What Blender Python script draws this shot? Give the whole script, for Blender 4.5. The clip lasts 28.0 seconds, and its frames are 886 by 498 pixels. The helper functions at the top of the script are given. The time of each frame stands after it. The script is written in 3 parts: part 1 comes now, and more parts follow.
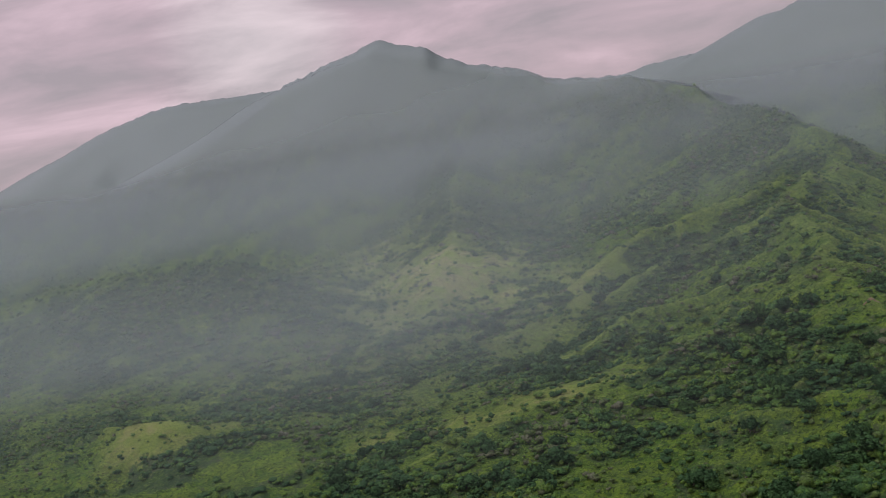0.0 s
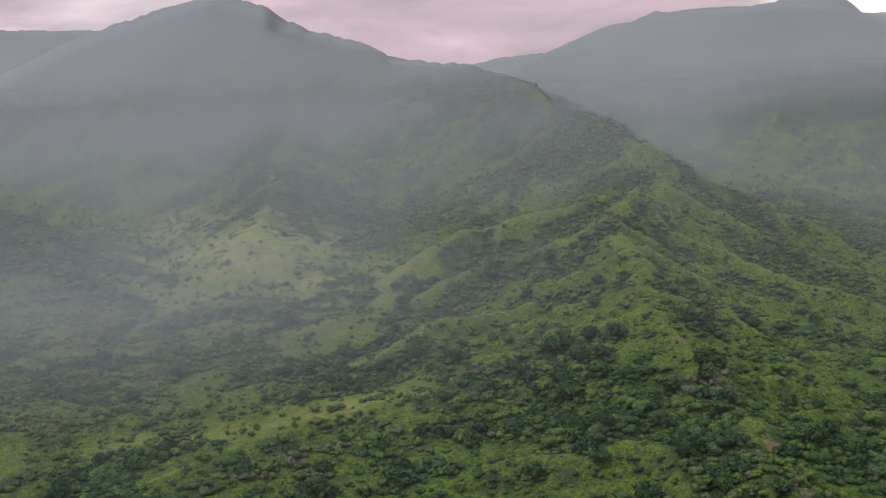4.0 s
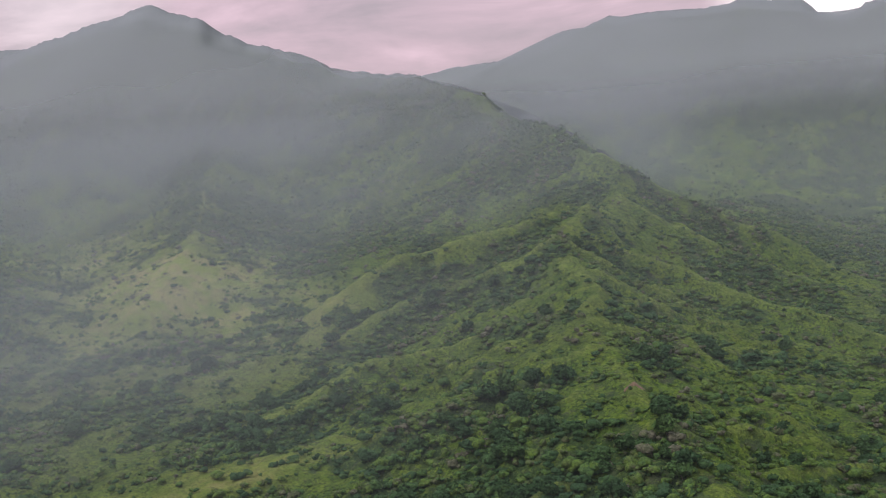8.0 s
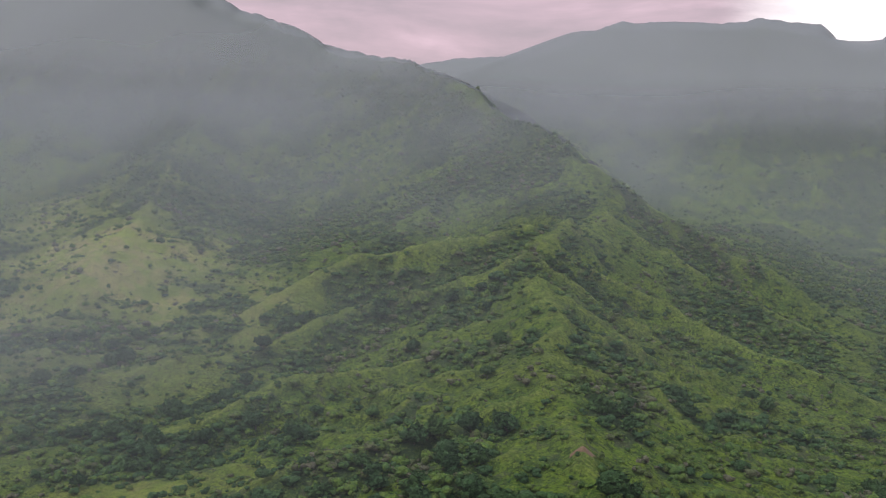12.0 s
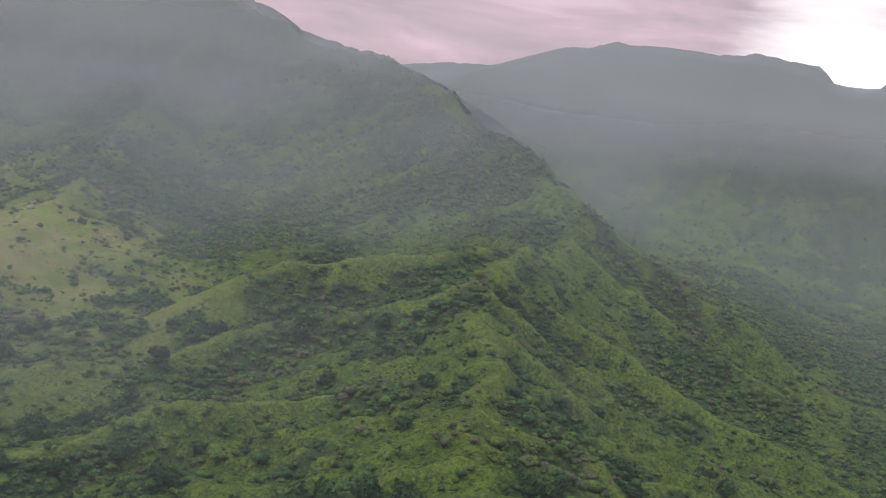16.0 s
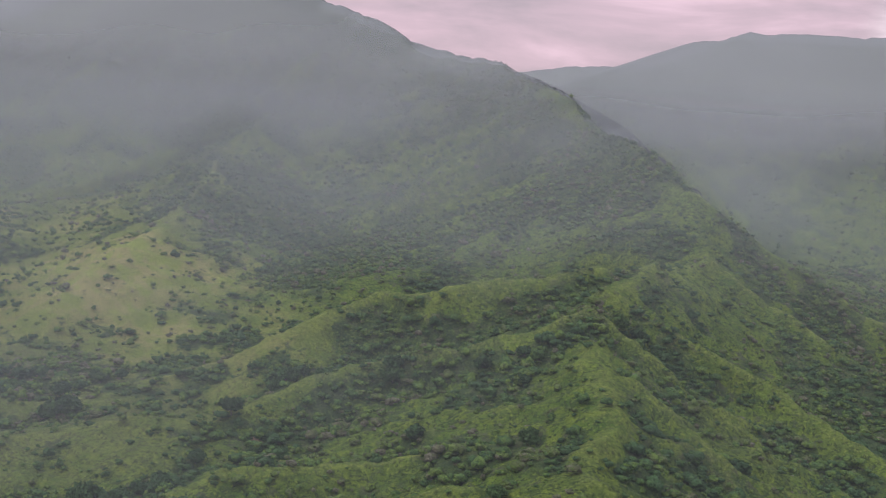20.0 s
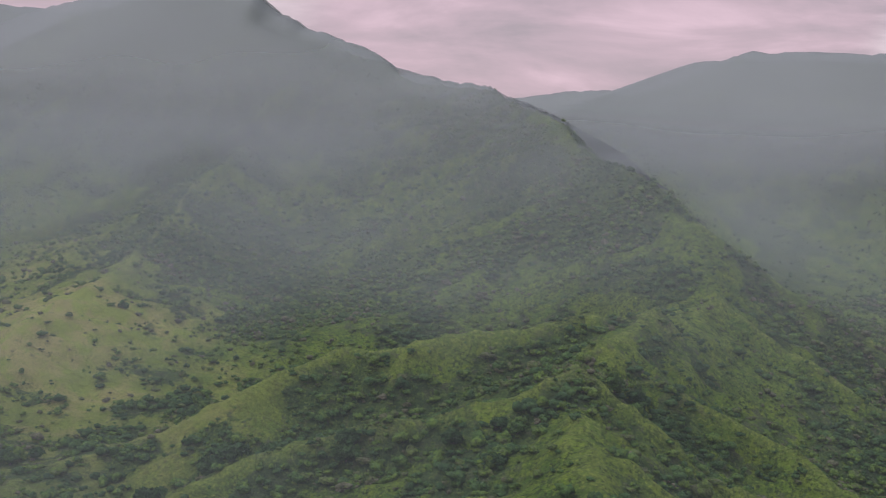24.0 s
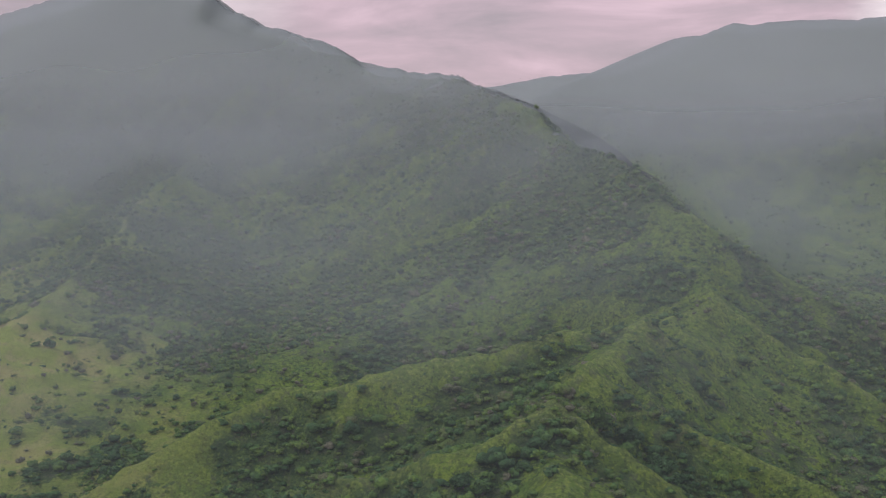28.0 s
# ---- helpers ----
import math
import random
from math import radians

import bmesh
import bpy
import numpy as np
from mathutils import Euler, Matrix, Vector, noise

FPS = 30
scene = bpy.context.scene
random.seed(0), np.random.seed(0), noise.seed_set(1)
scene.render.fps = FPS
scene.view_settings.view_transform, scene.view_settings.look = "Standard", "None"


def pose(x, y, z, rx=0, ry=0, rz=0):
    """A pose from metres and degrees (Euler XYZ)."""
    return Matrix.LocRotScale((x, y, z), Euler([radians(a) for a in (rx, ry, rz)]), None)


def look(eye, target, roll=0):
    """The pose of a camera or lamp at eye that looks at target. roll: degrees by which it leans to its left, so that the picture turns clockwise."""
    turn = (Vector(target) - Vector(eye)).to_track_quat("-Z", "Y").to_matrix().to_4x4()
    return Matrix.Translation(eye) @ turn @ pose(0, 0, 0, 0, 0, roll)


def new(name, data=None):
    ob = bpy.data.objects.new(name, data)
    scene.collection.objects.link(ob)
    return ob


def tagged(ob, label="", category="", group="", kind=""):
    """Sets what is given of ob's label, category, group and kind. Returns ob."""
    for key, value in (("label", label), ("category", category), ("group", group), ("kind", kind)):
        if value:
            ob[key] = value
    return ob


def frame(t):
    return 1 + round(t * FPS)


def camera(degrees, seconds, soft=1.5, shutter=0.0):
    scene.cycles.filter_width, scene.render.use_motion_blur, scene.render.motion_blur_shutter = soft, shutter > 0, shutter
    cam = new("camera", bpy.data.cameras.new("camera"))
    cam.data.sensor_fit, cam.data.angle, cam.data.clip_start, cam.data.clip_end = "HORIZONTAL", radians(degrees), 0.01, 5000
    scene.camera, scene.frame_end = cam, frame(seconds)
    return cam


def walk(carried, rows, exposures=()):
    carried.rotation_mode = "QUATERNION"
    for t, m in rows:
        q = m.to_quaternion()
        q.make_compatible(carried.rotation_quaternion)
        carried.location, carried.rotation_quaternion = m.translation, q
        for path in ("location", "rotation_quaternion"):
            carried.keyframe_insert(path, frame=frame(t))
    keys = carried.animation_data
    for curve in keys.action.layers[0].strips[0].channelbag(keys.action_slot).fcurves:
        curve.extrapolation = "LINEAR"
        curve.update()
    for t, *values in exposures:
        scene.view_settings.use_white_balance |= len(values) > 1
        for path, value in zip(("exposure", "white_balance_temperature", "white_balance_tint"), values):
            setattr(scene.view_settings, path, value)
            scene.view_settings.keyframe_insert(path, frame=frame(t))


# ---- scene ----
PATH = [
    (0, (0.00, 0.00, 285.00), (-80.224, 181.986, 263.901), -10.30),
    (0.5, (-0.52, 13.86, 284.75), (-78.519, 196.607, 261.983), -10.36),
    (1, (-1.15, 27.95, 284.55), (-75.695, 211.907, 260.000), -10.55),
    (1.5, (-1.70, 42.32, 284.42), (-72.780, 227.490, 258.742), -11.51),
    (2, (-1.71, 56.85, 284.35), (-70.508, 242.747, 257.753), -11.47),
    (2.5, (-1.36, 71.90, 284.20), (-64.606, 259.695, 257.139), -9.79),
    (3, (-0.82, 87.49, 284.04), (-56.186, 277.611, 255.963), -5.90),
    (3.5, (-0.06, 103.12, 283.85), (-49.430, 294.686, 254.439), -3.09),
    (5.5, (3.98, 160.84, 284.22), (-49.289, 351.486, 255.634), -3.04),
    (6, (4.51, 176.06, 284.16), (-47.962, 366.956, 255.800), -3.83),
    (6.5, (5.14, 191.33, 284.06), (-44.771, 382.738, 254.549), -4.48),
    (7, (5.98, 206.72, 283.85), (-40.790, 398.814, 253.632), -5.03),
    (7.5, (7.11, 222.19, 283.69), (-37.688, 414.928, 254.620), -5.17),
    (8, (8.46, 237.43, 283.48), (-35.362, 430.609, 255.871), -4.35),
    (8.5, (9.94, 252.52, 283.32), (-33.616, 445.731, 255.497), -0.93),
    (9, (11.23, 267.58, 283.23), (-30.397, 461.155, 254.984), -0.98),
    (9.5, (12.51, 282.51, 283.22), (-27.958, 476.353, 255.133), -0.39),
    (10, (13.87, 297.44, 283.37), (-26.654, 491.425, 256.413), 0.15),
    (10.5, (15.15, 312.31, 283.49), (-25.549, 506.236, 256.335), 0.19),
    (11, (16.51, 327.14, 283.61), (-25.482, 520.690, 255.796), 0.70),
    (11.5, (17.98, 341.98, 283.76), (-24.893, 535.090, 254.272), 1.40),
    (13.5, (22.27, 403.70, 283.97), (-20.230, 596.966, 254.980), 1.96),
    (14, (23.08, 419.34, 284.12), (-19.739, 612.468, 254.674), 4.25),
    (14.5, (23.74, 435.12, 284.15), (-14.306, 629.311, 255.103), 5.64),
    (15, (24.25, 450.85, 284.00), (-9.784, 645.845, 255.364), 6.75),
    (15.5, (24.78, 466.31, 283.82), (-9.220, 661.470, 256.299), 7.39),
    (16, (25.18, 481.22, 283.68), (-13.267, 675.443, 255.393), 7.75),
    (16.5, (25.54, 495.75, 283.59), (-18.200, 688.404, 252.421), 7.24),
    (17, (25.81, 510.32, 283.46), (-22.323, 701.516, 249.883), 7.38),
    (17.5, (25.88, 525.08, 283.31), (-25.677, 714.985, 247.555), 6.31),
    (18, (25.67, 540.01, 283.12), (-26.283, 729.697, 246.775), 5.65),
    (18.5, (25.19, 554.89, 282.80), (-28.861, 744.197, 247.567), 4.29),
    (19, (24.47, 569.80, 282.48), (-34.716, 757.939, 249.312), 3.04),
    (19.5, (23.69, 584.89, 282.11), (-39.814, 771.934, 250.778), 2.79),
    (20, (22.96, 600.32, 281.75), (-41.379, 787.463, 252.772), 4.24),
    (20.5, (22.10, 616.04, 281.60), (-40.232, 804.046, 253.873), 4.79),
    (21, (21.01, 631.78, 281.47), (-39.614, 820.502, 254.845), 5.06),
    (21.5, (19.81, 647.44, 281.35), (-39.639, 836.648, 255.529), 4.95),
    (23.5, (13.82, 706.90, 282.17), (-54.225, 893.254, 256.788), 3.12),
    (24, (12.16, 721.90, 282.18), (-53.938, 909.192, 258.662), 2.91),
    (24.5, (10.64, 736.93, 282.37), (-55.606, 924.222, 259.242), 2.44),
    (25, (9.21, 751.91, 282.65), (-58.266, 938.728, 259.267), 1.51),
    (25.5, (7.76, 766.56, 282.88), (-61.067, 952.817, 258.978), 1.33),
    (26, (6.18, 781.09, 283.07), (-64.363, 966.606, 258.447), 0.14),
    (26.5, (4.61, 795.62, 283.11), (-66.412, 980.874, 257.877), -0.40),
    (27, (2.97, 810.32, 283.17), (-66.059, 996.344, 258.120), -1.12),
    (27.5, (1.39, 825.11, 283.29), (-65.164, 1012.102, 258.709), -0.57),
    (28, (-0.00, 839.86, 283.66), (-64.426, 1027.570, 258.873), -0.49),
]
cam = camera(47.26, 28.0, soft=1.15)
walk(cam, [(t, look(eye, target, roll)) for t, eye, target, roll in PATH],
     exposures=((0.0, -0.16, 6500, 5), (3.0, 0.08, 6500, 8), (6.0, 0.12, 6500, 9), (9.0, 0.11, 6500, 10), (16.0, 0.10, 6500, 8), (18.0, 0.21, 6500, 10), (19.5, 0.20, 6500, 12), (22.5, 0.04, 6500, 10), (25.0, -0.02, 6500, 9), (28.0, -0.01, 6500, 8)))

# ---------------------------------------------------------------- light
SUN_EL, SUN_AZ = radians(54), radians(-112)
world = bpy.data.worlds.new("overcast_sky")
scene.world = world
world.use_nodes = True
wn, wl = world.node_tree.nodes, world.node_tree.links
wn.clear()


def wnode(kind, **props):
    n = wn.new(kind)
    for k, v in props.items():
        n.inputs[k].default_value = v
    return n


out = wnode("ShaderNodeOutputWorld")
bg = wnode("ShaderNodeBackground", Strength=1.12)
sky = wn.new("ShaderNodeTexSky")
sky.sky_type, sky.sun_disc, sky.sun_elevation, sky.sun_rotation = "NISHITA", False, SUN_EL, SUN_AZ
skydim = wn.new("ShaderNodeVectorMath")
skydim.operation = "SCALE"
skydim.inputs["Scale"].default_value = 0.08
coords = wn.new("ShaderNodeTexCoord")
sep = wn.new("ShaderNodeSeparateXYZ")
stretch = wn.new("ShaderNodeMapping")
stretch.inputs["Scale"].default_value = (1.2, 1.2, 5.2)
stretch.inputs["Location"].default_value = (0.35, 0.1, 0.2)
banks = wnode("ShaderNodeTexNoise", Scale=4.2, Detail=7.0, Roughness=0.56, Distortion=0.35)
ramp = wn.new("ShaderNodeValToRGB")
ramp.color_ramp.elements[0].position, ramp.color_ramp.elements[0].color = 0.34, (0.42, 0.345, 0.392, 1)
ramp.color_ramp.elements[1].position, ramp.color_ramp.elements[1].color = 0.72, (0.78, 0.565, 0.66, 1)
mid = ramp.color_ramp.elements.new(0.52)
mid.color = (0.565, 0.425, 0.492, 1)
gap = wn.new("ShaderNodeVectorMath")
gap.operation = "DOT_PRODUCT"
gap.inputs[1].default_value = Vector((0.16, 1.0, 0.075)).normalized()
gapr = wnode("ShaderNodeMapRange")
gapr.interpolation_type = "SMOOTHSTEP"
ragged = wn.new("ShaderNodeMath")
ragged.operation = "MULTIPLY_ADD"
ragged.inputs[1].default_value = 0.010
gapr.inputs["From Min"].default_value, gapr.inputs["From Max"].default_value = 0.9968, 1.0062
gapmix = wn.new("ShaderNodeMix")
gapmix.data_type = "RGBA"
gapmix.inputs["B"].default_value = (1.15, 1.06, 1.09, 1)
skymix = wn.new("ShaderNodeMix")
skymix.data_type = "RGBA"
skymix.inputs["Factor"].default_value = 0.93
wl.new(coords.outputs["Generated"], stretch.inputs["Vector"])
wl.new(stretch.outputs[0], banks.inputs["Vector"])
wl.new(banks.outputs["Fac"], ramp.inputs["Fac"])
wl.new(coords.outputs["Generated"], gap.inputs[0])
wl.new(banks.outputs["Fac"], ragged.inputs[0])
wl.new(gap.outputs["Value"], ragged.inputs[2])
wl.new(ragged.outputs[0], gapr.inputs["Value"])
glow = wn.new("ShaderNodeVectorMath")
glow.operation = "DOT_PRODUCT"
glow.inputs[1].default_value = Vector((-0.55, 0.882, 0.122)).normalized()
glowr = wnode("ShaderNodeMapRange")
glowr.interpolation_type = "SMOOTHSTEP"
glowr.inputs["From Min"].default_value, glowr.inputs["From Max"].default_value, glowr.inputs["To Max"].default_value = 1.0005, 1.0070, 0.30
brighter = wn.new("ShaderNodeMath")
brighter.operation = "MAXIMUM"
wl.new(coords.outputs["Generated"], glow.inputs[0])
broken = wn.new("ShaderNodeMath")
broken.operation = "MULTIPLY_ADD"
broken.inputs[1].default_value = 0.012
wl.new(banks.outputs["Fac"], broken.inputs[0])
wl.new(glow.outputs["Value"], broken.inputs[2])
wl.new(broken.outputs[0], glowr.inputs["Value"])
wl.new(glowr.outputs[0], brighter.inputs[0])
wl.new(gapr.outputs[0], brighter.inputs[1])
wl.new(brighter.outputs[0], gapmix.inputs["Factor"])
wl.new(ramp.outputs["Color"], gapmix.inputs["A"])
wl.new(sky.outputs["Color"], skydim.inputs[0])
wl.new(skydim.outputs[0], skymix.inputs["A"])
overhead = wnode("ShaderNodeMapRange")
overhead.inputs["From Min"].default_value, overhead.inputs["From Max"].default_value = 0.22, 0.55
highmix = wn.new("ShaderNodeMix")
highmix.data_type = "RGBA"
highmix.inputs["B"].default_value = (0.92, 1.00, 1.06, 1)
wl.new(coords.outputs["Generated"], sep.inputs[0])
wl.new(sep.outputs["Z"], overhead.inputs["Value"])
wl.new(overhead.outputs[0], highmix.inputs["Factor"])
wl.new(gapmix.outputs["Result"], highmix.inputs["A"])
wl.new(highmix.outputs["Result"], skymix.inputs["B"])
wl.new(skymix.outputs["Result"], bg.inputs["Color"])
wl.new(bg.outputs[0], out.inputs["Surface"])

sun_data = bpy.data.lights.new("sun", "SUN")
sun_data.energy, sun_data.angle, sun_data.color = 1.38, radians(36), (1.0, 0.97, 0.88)
sun = new("sun", sun_data)
sun.matrix_world = look((0, 0, 900), Vector((0, 0, 900)) - Vector((math.sin(SUN_AZ) * math.cos(SUN_EL), math.cos(SUN_AZ) * math.cos(SUN_EL), math.sin(SUN_EL))))

# ---------------------------------------------------------------- noise on arrays


def lattice(ix, iy, seed):
    n = (ix.astype(np.int64) * 374761393 + iy.astype(np.int64) * 668265263 + seed * 974711) & 0x7FFFFFFF
    n = ((n ^ (n >> 13)) * 1274126177) & 0x7FFFFFFF
    return ((n ^ (n >> 16)) & 0xFFFF) / 32767.5 - 1.0


def vnoise(x, y, size, seed):
    x, y = x / size, y / size
    ix, iy = np.floor(x), np.floor(y)
    fx, fy = x - ix, y - iy
    fx, fy = fx * fx * fx * (fx * (fx * 6 - 15) + 10), fy * fy * fy * (fy * (fy * 6 - 15) + 10)
    a, b = lattice(ix, iy, seed), lattice(ix + 1, iy, seed)
    c, d = lattice(ix, iy + 1, seed), lattice(ix + 1, iy + 1, seed)
    return (a * (1 - fx) + b * fx) * (1 - fy) + (c * (1 - fx) + d * fx) * fy


def fbm(x, y, size, seed, octaves=4, gain=0.5):
    total, amp = 0.0, 1.0
    for k in range(octaves):
        total = total + amp * vnoise(x + 17.3 * k, y - 9.1 * k, size / 2**k, seed + k)
        amp *= gain
    return total


# ---------------------------------------------------------------- the land: ridge crests over a valley floor
# crest points: x, y, height, reach of the slope on the right and on the left of the line
RIDGES = {
    "spine": dict(rib=50, ribh=8, ribe=12, upper=10, power=1.7, crest=[
        (-280, 2150, 246, 400, 340), (-235, 2100, 243, 395, 330), (-205, 2040, 243, 390, 330), (-176, 2004, 229, 385, 330), (-145, 1935, 217, 375, 330),
        (-100, 1810, 184, 340, 310), (-56, 1672, 130, 320, 270), (-96, 1540, 139, 310, 235), (-114, 1440, 133, 310, 240),
        (-120, 1372, 125, 300, 290), (-78, 1250, 111, 300, 280), (-56, 1080, 89, 310, 270), (-20, 921, 84, 330, 260),
        (12, 820, 66, 300, 240), (40, 730, 51, 260, 220), (70, 630, 22, 200, 200)]),
    "range": dict(rib=120, ribh=34, power=1.7, crest=[
        (-2500, 2960, 300, 900, 700), (-1900, 2820, 440, 900, 700), (-1641, 2773, 535, 900, 700), (-1524, 2757, 560, 900, 700),
        (-1392, 2740, 578, 900, 700), (-1293, 2727, 597, 900, 700), (-1254, 2727, 579, 900, 700), (-1157, 2727, 552, 900, 700),
        (-1100, 2727, 508, 900, 700), (-988, 2728, 466, 880, 700), (-885, 2727, 440, 860, 700), (-840, 2708, 417, 840, 700),
        (-782, 2687, 383, 820, 650), (-715, 2660, 380, 800, 600), (-632, 2600, 364, 760, 560), (-546, 2490, 356, 700, 520),
        (-493, 2420, 342, 640, 480), (-393, 2289, 315, 520, 440), (-338, 2212, 301, 450, 400), (-300, 2172, 262, 410, 350), (-276, 2140, 246, 400, 340)]),
    "far_east_range": dict(rib=150, ribh=50, power=1.5, crest=[
        (-1700, 4760, 360, 900, 700), (-1100, 4680, 402, 900, 700), (-1000, 4660, 428, 900, 700), (-890, 4649, 447, 900, 700), (-713, 4644, 456, 900, 700), (-576, 4640, 452, 900, 700),
        (-470, 4300, 464, 1000, 700), (-340, 4102, 494, 1100, 700), (-266, 4001, 519, 1100, 700), (-163, 3862, 546, 1100, 700),
        (68, 3848, 547, 1100, 700), (197, 3840, 547, 1100, 700), (289, 3835, 561, 1100, 700), (457, 3825, 540, 1100, 700),
        (502, 3822, 505, 1050, 700), (567, 3818, 477, 1000, 700), (606, 3813, 480, 1000, 700), (700, 3803, 521, 1050, 700),
        (900, 3780, 600, 1200, 700), (1300, 3700, 640, 1200, 700), (2200, 3400, 560, 1200, 700)]),
    "far_west_range": dict(rib=180, ribh=30, power=1.5, crest=[
        (-4200, 3100, 240, 800, 700), (-3490, 3315, 361, 900, 700), (-3376, 3331, 377, 900, 700), (-3153, 3363, 474, 900, 700),
        (-2992, 3386, 507, 900, 700), (-2755, 3420, 596, 1000, 700), (-2606, 3441, 615, 1000, 700), (-2429, 3467, 605, 1000, 700),
        (-2207, 3498, 591, 1000, 700), (-1800, 3520, 560, 900, 700)]),
    "west_hill": dict(rib=70, ribh=8, power=1.5, crest=[
        (-2300, 1700, 90, 320, 320), (-1500, 1560, 130, 420, 420), (-1250, 1510, 144, 420, 420), (-1049, 1450, 147, 360, 340),
        (-940, 1400, 118, 280, 260), (-850, 1320, 66, 200, 200)]),
    "meadow_spur": dict(rib=50, ribh=6, power=1.5, crest=[
        (-900, 2250, 235, 300, 300), (-850, 2020, 175, 260, 260), (-798, 1901, 146, 240, 240), (-720, 1691, 104, 210, 190),
        (-665, 1497, 83, 170, 150), (-645, 1410, 60, 140, 120), (-610, 1330, 36, 100, 90)]),
    "shoulder_spur": dict(rib=40, ribh=3, power=1.35, crest=[
        (-96, 1530, 137, 120, 120), (-145, 1502, 138, 120, 120), (-200, 1465, 129, 115, 115), (-262, 1437, 120, 110, 110), (-310, 1430, 108, 105, 105),
        (-345, 1385, 91, 95, 95), (-400, 1330, 58, 80, 80), (-470, 1280, 34, 60, 60)]),
    "knob_spur": dict(rib=30, ribh=2, power=1.3, crest=[
        (-121, 1362, 122, 90, 90), (-150, 1333, 114, 80, 80), (-178, 1326, 108, 80, 80), (-253, 1316, 80, 85, 85), (-309, 1272, 65, 80, 80),
        (-344, 1210, 46, 75, 75), (-406, 1195, 41, 75, 75), (-480, 1110, 34, 80, 80), (-560, 1020, 15, 70, 70)]),
    "east_spur": dict(rib=40, ribh=3, power=1.25, crest=[
        (-112, 1420, 130, 90, 90), (-60, 1425, 112, 85, 85), (0, 1430, 88, 85, 85), (60, 1400, 64, 85, 85), (110, 1370, 48, 85, 85), (150, 1357, 42, 80, 80), (240, 1310, 6, 60, 60)]),
    "upper_east_spur": dict(rib=40, ribh=3, power=1.3, crest=[
        (-56, 1672, 128, 100, 100), (-18, 1672, 109, 95, 95), (40, 1650, 88, 90, 90), (92, 1648, 58, 80, 80), (150, 1625, 38, 70, 70), (230, 1590, 4, 60, 60)]),
    "lower_east_spur": dict(rib=40, ribh=3, power=1.3, crest=[
        (-60, 1260, 106, 80, 80), (-20, 1240, 86, 80, 80), (20, 1200, 62, 65, 65), (60, 1180, 37, 60, 60), (110, 1160, 20, 50, 50)]),
    "knob_east_spur": dict(rib=30, ribh=2, power=1.25, crest=[
        (-119, 1368, 119, 70, 70), (-97, 1360, 121, 70, 70), (-65, 1352, 102, 65, 65), (-30, 1342, 74, 60, 60), (20, 1328, 46, 55, 55)]),
    "west_knoll": dict(rib=40, ribh=4, power=1.2, crest=[
        (-930, 880, 22, 90, 90), (-742, 848, 40, 100, 100), (-630, 852, 20, 80, 80)]),
    "pale_spur": dict(rib=40, ribh=3, power=1.25, crest=[
        (-100, 1815, 189, 140, 140), (-20, 1830, 151, 130, 130), (40, 1828, 119, 115, 115), (70, 1826, 104, 110, 110), (110, 1820, 79, 95, 95), (159, 1814, 60, 85, 85), (240, 1790, 8, 60, 60)]),
    "low_spur": dict(rib=40, ribh=2, power=1.2, crest=[
        (-60, 1010, 87, 85, 85), (-120, 982, 66, 85, 85), (-165, 957, 60, 80, 80), (-203, 940, 46, 85, 85), (-263, 912, 31, 90, 90), (-313, 868, 29, 90, 90), (-383, 768, 20, 90, 90), (-450, 680, 6, 80, 80)]),
    "gully_spur": dict(rib=40, ribh=3, power=1.3, crest=[
        (-62, 1150, 92, 80, 80), (-150, 1165, 72, 80, 80), (-224, 1138, 58, 80, 80), (-280, 1088, 58, 80, 80), (-320, 1048, 34, 75, 75), (-400, 985, 16, 70, 70)]),
    "valley_spur": dict(rib=40, ribh=3, power=1.3, crest=[
        (-330, 2060, 185, 200, 200), (-345, 1900, 122, 150, 150), (-330, 1760, 98, 120, 120), (-420, 1690, 76, 100, 100), (-500, 1610, 52, 80, 80)]),
}


def floor_height(x, y):
    west = 1 / (1 + np.exp((x + 60 + 0.05 * (y - 1000)) / 60))
    rise = 2 + 0.042 * np.clip(y - 760, 0, 720) + 0.085 * np.clip(y - 1480, 0, 1400)
    rise = rise + 7 * np.exp(-(((x + 330) / 190) ** 2 + ((y - 900) / 420) ** 2))
    east = 16 - 58 * np.clip((x - 110) / 300, 0, 1) * np.clip((y - 1050) / 500, 0, 1) + 0.05 * np.clip(y - 2500, 0, 1500)
    return west * rise + (1 - west) * east + 4 * fbm(x, y, 180, 3, 3)


